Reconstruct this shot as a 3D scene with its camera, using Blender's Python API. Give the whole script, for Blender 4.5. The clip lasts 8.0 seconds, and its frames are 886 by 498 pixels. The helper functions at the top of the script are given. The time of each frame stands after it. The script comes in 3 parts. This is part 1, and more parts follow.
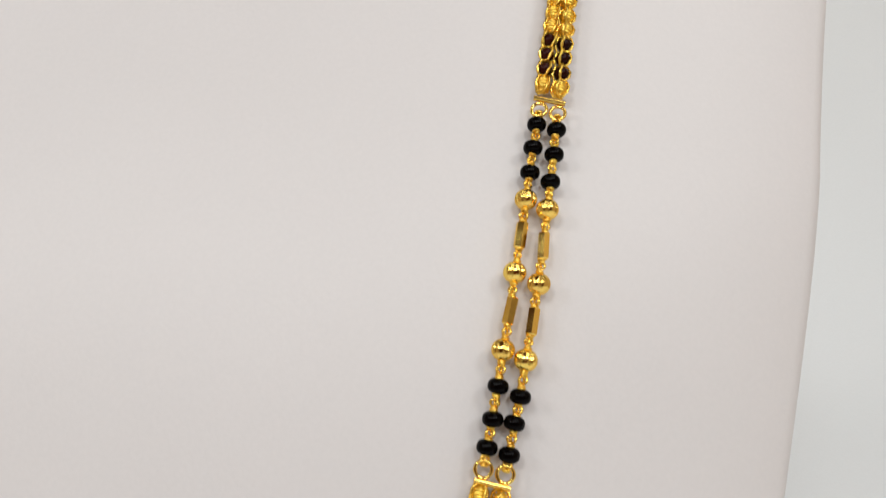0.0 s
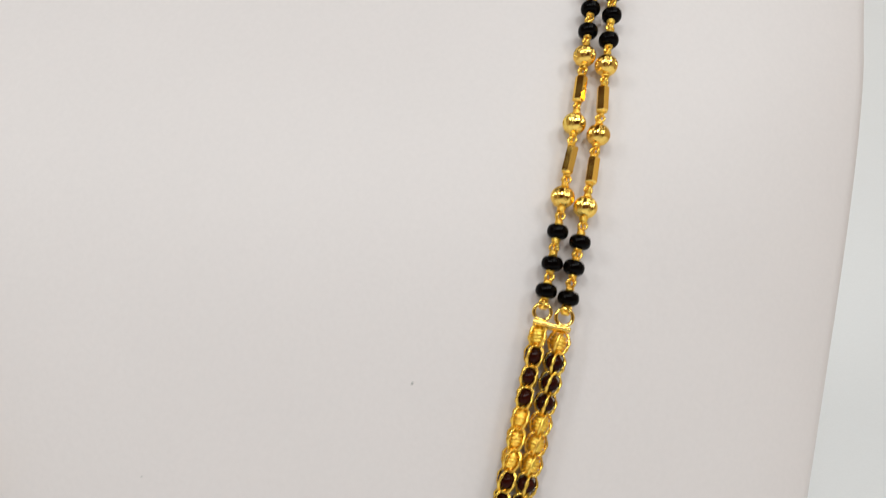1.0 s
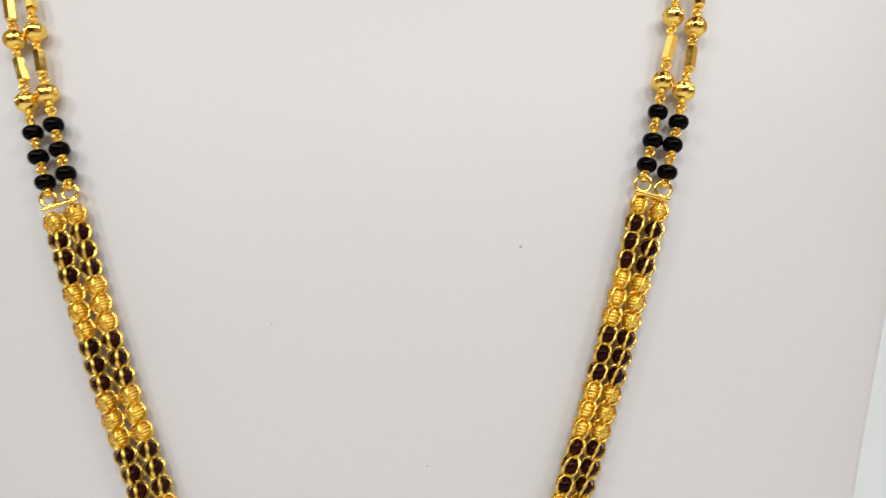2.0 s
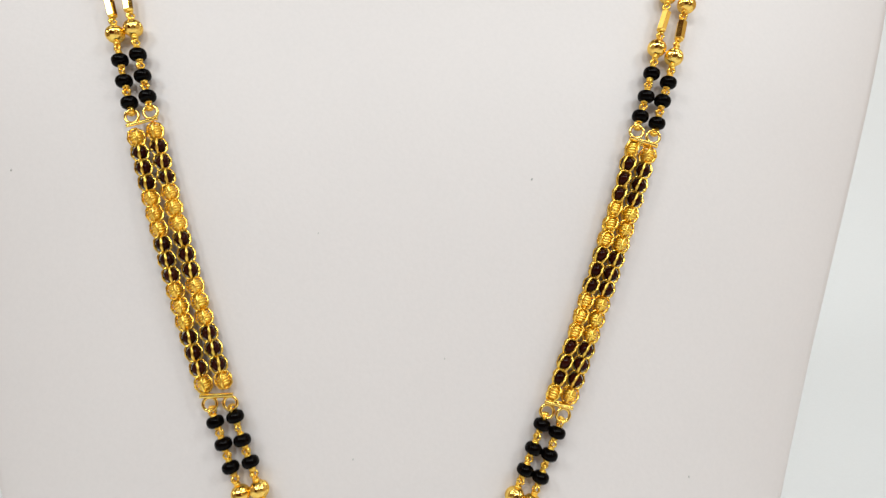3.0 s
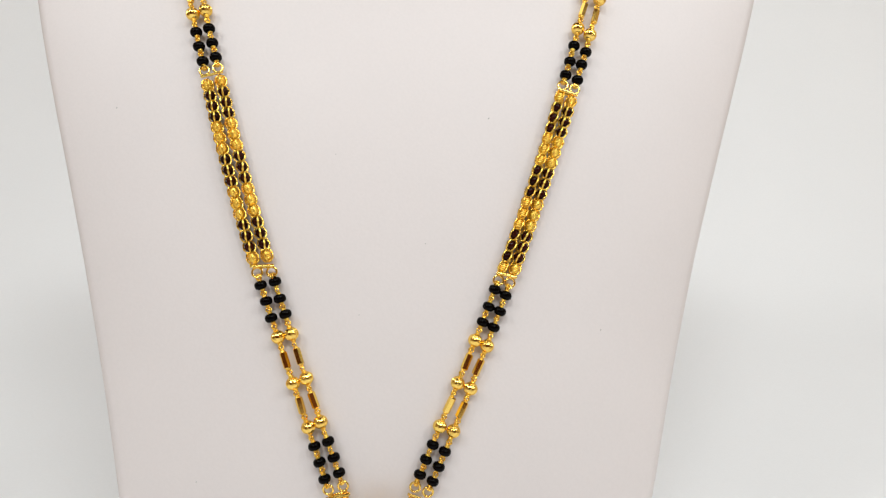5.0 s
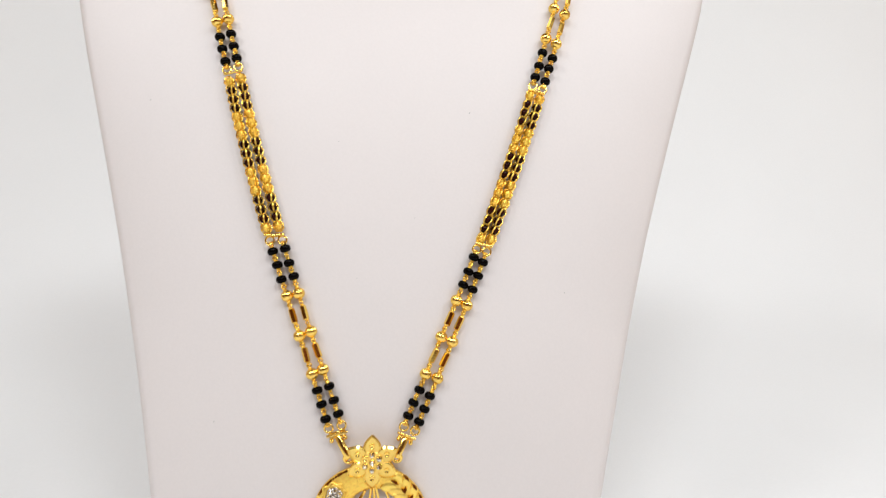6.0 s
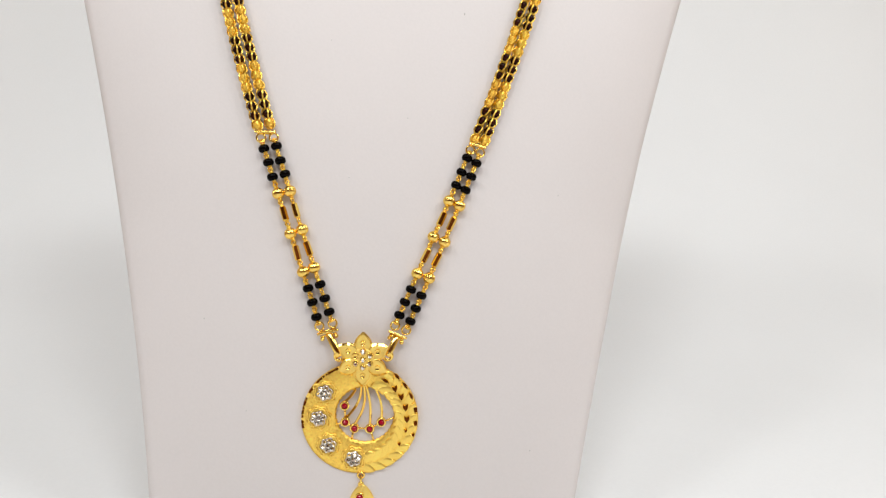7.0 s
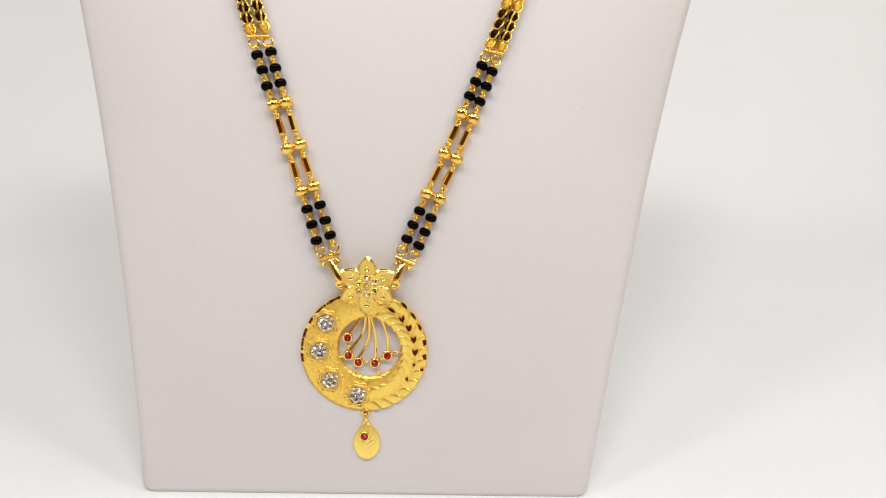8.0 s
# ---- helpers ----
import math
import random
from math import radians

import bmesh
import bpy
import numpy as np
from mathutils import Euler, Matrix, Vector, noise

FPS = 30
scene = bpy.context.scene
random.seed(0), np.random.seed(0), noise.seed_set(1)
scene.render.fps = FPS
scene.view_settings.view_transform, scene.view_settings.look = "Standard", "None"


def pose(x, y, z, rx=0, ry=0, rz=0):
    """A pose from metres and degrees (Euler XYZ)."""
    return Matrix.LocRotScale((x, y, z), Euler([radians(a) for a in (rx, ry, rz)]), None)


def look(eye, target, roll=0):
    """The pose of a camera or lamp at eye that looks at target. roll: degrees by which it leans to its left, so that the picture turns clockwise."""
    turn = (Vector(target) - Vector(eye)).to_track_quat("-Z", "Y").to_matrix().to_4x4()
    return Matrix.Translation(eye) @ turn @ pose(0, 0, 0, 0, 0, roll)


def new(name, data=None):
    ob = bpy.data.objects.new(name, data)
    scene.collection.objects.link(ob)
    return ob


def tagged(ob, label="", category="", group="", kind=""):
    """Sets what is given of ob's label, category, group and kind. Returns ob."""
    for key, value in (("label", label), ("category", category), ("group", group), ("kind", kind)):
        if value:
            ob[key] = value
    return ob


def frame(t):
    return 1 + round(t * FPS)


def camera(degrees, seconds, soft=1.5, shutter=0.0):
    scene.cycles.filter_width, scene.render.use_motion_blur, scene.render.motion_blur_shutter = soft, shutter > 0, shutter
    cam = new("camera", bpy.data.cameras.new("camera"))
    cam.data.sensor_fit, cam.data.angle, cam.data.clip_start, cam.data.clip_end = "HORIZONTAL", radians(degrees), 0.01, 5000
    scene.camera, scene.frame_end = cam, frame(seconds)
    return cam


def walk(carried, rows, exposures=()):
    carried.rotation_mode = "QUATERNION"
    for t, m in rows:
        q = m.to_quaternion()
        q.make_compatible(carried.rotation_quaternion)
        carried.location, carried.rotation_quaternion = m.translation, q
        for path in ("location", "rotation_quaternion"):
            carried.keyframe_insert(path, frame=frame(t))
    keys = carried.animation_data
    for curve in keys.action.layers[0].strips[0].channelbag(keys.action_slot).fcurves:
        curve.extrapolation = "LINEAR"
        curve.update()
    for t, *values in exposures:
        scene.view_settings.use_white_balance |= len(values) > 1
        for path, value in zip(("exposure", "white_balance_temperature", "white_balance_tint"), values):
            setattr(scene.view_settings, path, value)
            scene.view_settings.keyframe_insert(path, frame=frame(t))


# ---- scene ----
cam = camera(68.0, 8.0, soft=1.25, shutter=0.3)
PATH = [
    (0, (0.04280, -0.05183, 0.20021), (0.03616, 0.14350, 0.15786), -6.31),
    (0.2, (0.04275, -0.05357, 0.19556), (0.03790, 0.14193, 0.15380), -6.00),
    (0.3, (0.04247, -0.05355, 0.19364), (0.03984, 0.14220, 0.15275), -5.96),
    (0.5, (0.04078, -0.05351, 0.19086), (0.03831, 0.14257, 0.15164), -6.16),
    (0.8, (0.03523, -0.05402, 0.18697), (0.03397, 0.14130, 0.14419), -5.63),
    (1, (0.03027, -0.05577, 0.18129), (0.02981, 0.13942, 0.13788), -4.50),
    (1.2, (0.02949, -0.05885, 0.17843), (0.02900, 0.13651, 0.13557), -4.73),
    (1.3, (0.02902, -0.06058, 0.17773), (0.02656, 0.13461, 0.13449), -4.92),
    (1.5, (0.02518, -0.06338, 0.17544), (0.02369, 0.13204, 0.13325), -4.15),
    (1.8, (0.01784, -0.06452, 0.16866), (0.01540, 0.13034, 0.12406), -3.52),
    (2, (0.01456, -0.06681, 0.16715), (0.01273, 0.12801, 0.12235), -2.95),
    (2.2, (0.00869, -0.07007, 0.16598), (0.00889, 0.12465, 0.12071), -2.35),
    (3.3, (0.00770, -0.09685, 0.15799), (0.01144, 0.09843, 0.11531), 0.69),
    (3.5, (0.00879, -0.10570, 0.16169), (0.01231, 0.09061, 0.12394), 0.22),
    (3.7, (0.00793, -0.11253, 0.15604), (0.01471, 0.08410, 0.12043), 0.51),
    (3.8, (0.00686, -0.11438, 0.15395), (0.01472, 0.08199, 0.11680), 0.72),
    (4, (0.00534, -0.11850, 0.15187), (0.01200, 0.07782, 0.11456), 0.88),
    (4.2, (0.00709, -0.12501, 0.14683), (0.01308, 0.07194, 0.11281), 0.24),
    (4.5, (0.00655, -0.12612, 0.14050), (0.01284, 0.07079, 0.10632), 0.73),
    (4.7, (0.00775, -0.12855, 0.14281), (0.01318, 0.06840, 0.10873), 0.73),
    (5.8, (0.01029, -0.15434, 0.13465), (0.02057, 0.04331, 0.10608), 1.18),
    (6, (0.00922, -0.16083, 0.13253), (0.01890, 0.03716, 0.10617), 1.38),
    (6.2, (0.00772, -0.16519, 0.12793), (0.01833, 0.03240, 0.09906), 1.98),
    (6.5, (0.00936, -0.16484, 0.12200), (0.02054, 0.03237, 0.09087), 2.11),
    (7, (0.01108, -0.16260, 0.11172), (0.02160, 0.03444, 0.07928), 2.02),
    (7.5, (0.01090, -0.15502, 0.10557), (0.01827, 0.04107, 0.06712), 1.69),
    (7.7, (0.01138, -0.15296, 0.10054), (0.01794, 0.04296, 0.06086), 1.95),
    (7.8, (0.01173, -0.15202, 0.09849), (0.01909, 0.04361, 0.05779), 2.07),
    (8, (0.01214, -0.14981, 0.09697), (0.01943, 0.04568, 0.05558), 1.96),
]
walk(cam, [(t, look(eye, target, roll)) for t, eye, target, roll in PATH],
     [(0.0, -0.61, 6500, 7.4), (1.0, -0.55, 6470, 6.6), (1.5, -0.51, 6390, 6.2), (2.2, -0.44, 6370, 5.4), (3.3, -0.37, 6440, 5.6), (4.5, -0.39, 6520, 7.0),
      (6.0, -0.25, 6460, 9.8), (6.5, -0.30, 6440, 9.2), (7.0, -0.34, 6520, 9.0), (8.0, -0.32, 6600, 10.3)])

# ---- light: lamp panels added in an unseen room, no source in view ----
world = bpy.data.worlds.new("world")
scene.world = world
world.use_nodes = True
world.node_tree.nodes["Background"].inputs[0].default_value = (0.9, 0.95, 1.0, 1)
world.node_tree.nodes["Background"].inputs[1].default_value = 0.05


def added_panel(x, y, z, w, d, watts, colour, tilt=0.0):
    data = bpy.data.lights.new("added_light", "AREA")
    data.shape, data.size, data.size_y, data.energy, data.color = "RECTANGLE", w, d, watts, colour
    ob = new("added_light", data)
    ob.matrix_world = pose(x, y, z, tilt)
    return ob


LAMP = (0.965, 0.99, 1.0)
# front panels: direction follows the bead highlights, their number is made up for softness
added_panel(-0.48, -0.36, 0.68, 0.17, 0.16, 2.3, LAMP, 22)
added_panel(-0.12, -0.46, 0.70, 0.17, 0.16, 2.5, LAMP, 24)
added_panel(0.22, -0.46, 0.70, 0.17, 0.16, 2.5, LAMP, 24)
added_panel(0.54, -0.34, 0.68, 0.17, 0.16, 2.4, LAMP, 22)
# two rear panels added only to fill the backdrop and the board's shadow
added_panel(-0.40, 0.08, 0.76, 0.34, 0.30, 0.5, LAMP)
added_panel(0.36, 0.02, 0.76, 0.34, 0.30, 1.2, LAMP)


# ---- materials ----
def material(name, colour, rough=0.5, metal=0.0, grain=0.0, grain_size=1000.0, stain=0.0, stain_size=60.0, bump=0.0,
             ior=1.5, specular=0.5, per_piece=0.0, rough_vary=0.0, relief=0.0002, edge=None):
    """Principled surface with variation at two scales: fine grain and larger stains, and a fine relief."""
    m = bpy.data.materials.new(name)
    m.use_nodes = True
    tree = m.node_tree
    p = tree.nodes["Principled BSDF"]
    p.inputs["Base Color"].default_value = (*colour, 1)
    p.inputs["Roughness"].default_value = rough
    p.inputs["Metallic"].default_value = metal
    p.inputs["IOR"].default_value = ior
    p.inputs["Specular IOR Level"].default_value = specular
    if edge is not None:
        p.inputs["Specular Tint"].default_value = (*edge, 1)
    link = tree.links.new
    place = tree.nodes.new("ShaderNodeTexCoord")

    def noise_node(size, detail=3.0):
        n = tree.nodes.new("ShaderNodeTexNoise")
        n.inputs["Scale"].default_value, n.inputs["Detail"].default_value = size, detail
        link(place.outputs["Object"], n.inputs["Vector"])
        return n

    fine, broad = noise_node(grain_size), noise_node(stain_size, 2.0)
    value = None
    for tex, amount in ((fine, grain), (broad, stain)):
        if amount <= 0:
            continue
        r = tree.nodes.new("ShaderNodeMapRange")
        r.inputs["From Min"].default_value, r.inputs["From Max"].default_value = 0.3, 0.7
        r.inputs["To Min"].default_value, r.inputs["To Max"].default_value = 1 - amount, 1 + amount
        link(tex.outputs["Fac"], r.inputs["Value"])
        if value is None:
            value = r.outputs["Result"]
        else:
            mul = tree.nodes.new("ShaderNodeMath")
            mul.operation = "MULTIPLY"
            link(value, mul.inputs[0]), link(r.outputs["Result"], mul.inputs[1])
            value = mul.outputs[0]
    if per_piece > 0:
        info = tree.nodes.new("ShaderNodeObjectInfo")
        r = tree.nodes.new("ShaderNodeMapRange")
        r.inputs["To Min"].default_value, r.inputs["To Max"].default_value = 1 - per_piece, 1 + per_piece
        link(info.outputs["Random"], r.inputs["Value"])
        if value is None:
            value = r.outputs["Result"]
        else:
            mul = tree.nodes.new("ShaderNodeMath")
            mul.operation = "MULTIPLY"
            link(value, mul.inputs[0]), link(r.outputs["Result"], mul.inputs[1])
            value = mul.outputs[0]
    if value is not None:
        hsv = tree.nodes.new("ShaderNodeHueSaturation")
        hsv.inputs["Color"].default_value = (*colour, 1)
        link(value, hsv.inputs["Value"])
        link(hsv.outputs["Color"], p.inputs["Base Color"])
    if rough_vary > 0:
        r = tree.nodes.new("ShaderNodeMapRange")
        r.inputs["From Min"].default_value, r.inputs["From Max"].default_value = 0.3, 0.7
        r.inputs["To Min"].default_value, r.inputs["To Max"].default_value = max(0.02, rough - rough_vary), rough + rough_vary
        link(broad.outputs["Fac"], r.inputs["Value"])
        link(r.outputs["Result"], p.inputs["Roughness"])
    if bump > 0:
        b = tree.nodes.new("ShaderNodeBump")
        b.inputs["Strength"].default_value, b.inputs["Distance"].default_value = bump, relief
        link(fine.outputs["Fac"], b.inputs["Height"])
        link(b.outputs["Normal"], p.inputs["Normal"])
    return m


GOLD = (1.0, 0.675, 0.16)
GOLD_EDGE = (1.0, 0.80, 0.45)     # gold keeps its colour at the glancing edge
gold = material("polished_gold", GOLD, 0.15, 1.0, 0.05, 1800, 0.05, 300, 0.05, per_piece=0.06, rough_vary=0.05, edge=GOLD_EDGE)
gold_wire = material("drawn_gold_wire", (1.0, 0.64, 0.115), 0.27, 1.0, 0.05, 2200, 0.05, 300, 0.06, per_piece=0.07, rough_vary=0.05, edge=GOLD_EDGE)
gold_tube = material("faceted_gold", GOLD, 0.09, 1.0, 0.03, 1500, 0.04, 300, 0.02, per_piece=0.05, rough_vary=0.03, edge=GOLD_EDGE)
gold_cut = material("diamond_cut_gold", GOLD, 0.07, 1.0, 0.03, 1500, 0.04, 300, 0.02, per_piece=0.05, edge=GOLD_EDGE)
gold_matte = material("sandblasted_gold", (1.0, 0.655, 0.13), 0.40, 1.0, 0.15, 1600, 0.08, 320, 1.0, rough_vary=0.10, relief=0.00022, edge=GOLD_EDGE)
gold_leaf = material("satin_gold", (1.0, 0.70, 0.155), 0.38, 1.0, 0.06, 2000, 0.04, 300, 0.4, per_piece=0.05, rough_vary=0.06, edge=GOLD_EDGE)
gold_petal = material("bright_gold", (1.0, 0.72, 0.19), 0.40, 1.0, 0.04, 2200, 0.04, 300, 0.10, per_piece=0.04, rough_vary=0.05, edge=GOLD_EDGE)
gold_coil = material("bright_gold_coil", (1.0, 0.685, 0.125), 0.32, 1.0, 0.05, 2200, 0.05, 300, 0.08, per_piece=0.07, rough_vary=0.06, edge=GOLD_EDGE)
black_glass = material("black_glass", (0.0016, 0.0010, 0.0009), 0.04, 0.0, 0.2, 900, 0.2, 200, 0.01, ior=1.35, specular=0.10, rough_vary=0.02)
brown_glass = material("dark_brown_glass", (0.019, 0.0028, 0.0015), 0.05, 0.0, 0.25, 900, 0.25, 260, 0.01, ior=1.45, specular=0.1, per_piece=0.4, rough_vary=0.02)
ruby_red = material("ruby_glass", (0.30, 0.003, 0.016), 0.08, 0.0, 0.1, 900, 0.15, 300, 0.0, ior=1.4)
clear_stone = material("white_stone", (0.78, 0.74, 0.68), 0.03, 1.0, 0.04, 900, 0.05, 400, 0.0)
silver = material("rhodium_setting", (0.52, 0.47, 0.40), 0.25, 1.0, 0.1, 1500, 0.1, 300, 0.1)
leatherette = material("white_leatherette", (0.665, 0.622, 0.612), 0.55, 0.0, 0.012, 1400, 0.012, 28, 0.10)
paper = material("white_backdrop", (0.82, 0.83, 0.835), 0.7, 0.0, 0.01, 900, 0.012, 9, 0.05)
lint = material("grey_lint", (0.44, 0.43, 0.42), 0.9, 0.0, 0.1, 3000)
# tan of the unseen room, set by the bounce it gives board and gold
bounce_tan = material("room_bounce_tan", (0.55, 0.43, 0.32), 0.8, 0.0, 0.03, 90, 0.04, 4, 0.05)
# red-brown dark, only there to be mirrored in tubes and cut facets
mirror_dark = material("mirrored_dark", (0.16, 0.034, 0.012), 0.6, 0.0, 0.2, 60, 0.2, 6, 0.1)
# brown of the unseen south wall, chosen for its reflection in gold
mirror_brown = material("mirrored_brown", (0.13, 0.038, 0.016), 0.6, 0.0, 0.15, 60, 0.2, 6, 0.1)
# dark red-brown overhead, picked to deepen the reflections in gold
ceiling_reflection = material("ceiling_reflection", (0.11, 0.045, 0.020), 0.8, 0.0, 0.02, 90, 0.03, 4, 0.05)


# ---- mesh helpers ----
MM = 0.001


def mesh_of(name, bm, mat, smooth=True):
    me = bpy.data.meshes.new(name)
    bmesh.ops.recalc_face_normals(bm, faces=bm.faces)
    bm.to_mesh(me)
    bm.free()
    me.materials.append(mat)
    if smooth:
        for f in me.polygons:
            f.use_smooth = True
    return me


def under(parent, name, me, m=None, label=""):
    """A mesh object under a parent, at the world pose m."""
    ob = new(name, me)
    ob.parent = parent
    at = m if m is not None else Matrix.Identity(4)
    base, up = Matrix.Identity(4), parent
    while up is not None:
        base = up.matrix_basis @ base
        up = up.parent
    ob.matrix_basis = base.inverted() @ at
    return tagged(ob, label)


def part(name, bm, mat, parent, label="", m=None, smooth=True):
    return under(parent, name, mesh_of(name, bm, mat, smooth), m, label)


def tube(bm, pts, r, n=7, closed=False, flat=1.0, spin=0.0):
    """A round wire along points; flat squeezes it across, spin twists it from point to point."""
    pts = [Vector(p) for p in pts]
    k = len(pts)
    rings, side = [], None
    for i, p in enumerate(pts):
        a = pts[(i - 1) % k] if closed or i > 0 else p
        b = pts[(i + 1) % k] if closed or i < k - 1 else p
        t = (b - a).normalized()
        if side is None:
            side = t.orthogonal().normalized()
        side = (side - t * side.dot(t)).normalized()
        other = t.cross(side)
        u, v = math.cos(spin * i) * side + math.sin(spin * i) * other, math.cos(spin * i) * other - math.sin(spin * i) * side
        rings.append([bm.verts.new(p + r * (math.cos(2 * math.pi * j / n) * u + flat * math.sin(2 * math.pi * j / n) * v))
                      for j in range(n)])
    for i in range(k if closed else k - 1):
        one, two = rings[i], rings[(i + 1) % k]
        for j in range(n):
            bm.faces.new((one[j], one[(j + 1) % n], two[(j + 1) % n], two[j]))
    if not closed:
        bm.faces.new(rings[0][::-1])
        bm.faces.new(rings[-1])
    return bm


def ring_points(rx, rz, n=20, centre=(0, 0, 0), plane="xz"):
    out = []
    for i in range(n):
        a = 2 * math.pi * i / n
        u, v = rx * math.cos(a), rz * math.sin(a)
        p = (u, 0, v) if plane == "xz" else ((0, u, v) if plane == "yz" else (u, v, 0))
        out.append(Vector(centre) + Vector(p))
    return out


def revolve(bm, profile, n=24, radius=None):
    """Turns (r, z) rows round z; radius(angle, k) may flute it."""
    rows = []
    for k, (r, z) in enumerate(profile):
        rows.append([bm.verts.new((r * (radius(2 * math.pi * j / n, k) if radius else 1) * math.cos(2 * math.pi * j / n),
                                   r * (radius(2 * math.pi * j / n, k) if radius else 1) * math.sin(2 * math.pi * j / n), z)) for j in range(n)])
    for one, two in zip(rows, rows[1:]):
        for j in range(n):
            bm.faces.new((one[j], one[(j + 1) % n], two[(j + 1) % n], two[j]))
    bm.faces.new(rows[0][::-1])
    bm.faces.new(rows[-1])
    return bm


def slab(bm, outline, low, high, bevel=0.0):
    """A plate with an outline in x, z; its front at height high towards -y, with a chamfered front edge."""
    c = sum((Vector(p) for p in outline), Vector((0, 0))) / len(outline)
    def row(y, inset):
        out = []
        for p in outline:
            d = c - Vector(p)
            q = Vector(p) + d.normalized() * min(inset, d.length * 0.5)
            out.append(bm.verts.new((q.x, -y, q.y)))
        return out
    rows = [row(low, 0), row(high - bevel, 0), row(high, bevel)]
    n = len(outline)
    for one, two in zip(rows, rows[1:]):
        for j in range(n):
            bm.faces.new((one[j], one[(j + 1) % n], two[(j + 1) % n], two[j]))
    bm.faces.new(rows[0][::-1])
    bm.faces.new(rows[-1])
    return bm


def band(bm, pts, half, thick):
    """A closed flat strap round x, through points in the plane of y and z, with softened edges."""
    k = len(pts)
    rows = []
    for i, p in enumerate(pts):
        t = (pts[(i + 1) % k] - pts[i - 1]).normalized()
        out = Vector((1, 0, 0)).cross(t).normalized()
        rows.append([bm.verts.new(p + Vector((u * half, 0, 0)) + out * v * thick)
                     for u, v in ((-1, -0.5), (-1, 0.2), (-0.85, 0.8), (-0.45, 1.3), (0, 1.5), (0.45, 1.3), (0.85, 0.8), (1, 0.2), (1, -0.5), (0.8, -1), (-0.8, -1))])
    for i in range(k):
        one, two = rows[i], rows[(i + 1) % k]
        for j in range(len(one)):
            bm.faces.new((one[j], one[(j + 1) % len(one)], two[(j + 1) % len(one)], two[j]))
    return bm


def box(bm, x0, x1, y0, y1, z0, z1):
    v = [bm.verts.new((x, y, z)) for x in (x0, x1) for y in (y0, y1) for z in (z0, z1)]
    for f in ((0, 1, 3, 2), (4, 6, 7, 5), (0, 4, 5, 1), (2, 3, 7, 6), (0, 2, 6, 4), (1, 5, 7, 3)):
        bm.faces.new([v[i] for i in f])
    return bm


# ---- the shape of the display board: its front leans further back the higher it goes ----
FOOT = 0.0557     # height of the flower of the pendant over the table


def strand_y(z):
    """Depth, in decimetres, of the strands' middle line at a height over the pendant's flower."""
    if z > 1.36:
        return strand_y(1.36) + (z - 1.36) * 0.66
    return ((((0.06195 * z - 0.07519) * z - 0.03308) * z + 0.16742) * z + 0.12111) * z + 0.01557 if z > -0.35 else -0.0062


def bend(z):
    """How far the board's sides are drawn back, from none at the foot to all higher up."""
    return min(max((z + 0.45) / 0.8, 0.0), 1.0)


def sides(z):
    """Left and right edge of the board."""
    g = 0.07 + 0.93 * bend(z)
    left = -(0.586 + 0.105 * z + 0.11 * z * z) * (1 - g) + g * ((((0.0065 * z + 0.0051) * z - 0.1068) * z - 0.1125) * z - 0.6168)
    right = (0.636 + 0.155 * z + 0.07 * z * z) * (1 - g) + g * ((((0.0098 * z - 0.032) * z + 0.1057) * z + 0.154) * z + 0.6659)
    right -= 0.009 * min(max((z - 0.1) / 0.5, 0.0), 1.0)
    return left, right


BOARD_X, TOP_Z, LOW_Z = 0.022, 1.72, -0.557
LIE = 0.0140      # how far the strands' middle stands proud of the board
THICK = 0.09


def front_frame(z):
    """Point of the strands' middle surface and its outward normal in the plane of depth and height."""
    d = (strand_y(z + 0.01) - strand_y(z - 0.01)) / 0.02
    return Vector((0, strand_y(z), z)), Vector((0, -1, d)).normalized(), Vector((0, d, 1)).normalized()


def world_of(p):
    return Vector((p[0] * 0.1, p[1] * 0.1, p[2] * 0.1 + FOOT))


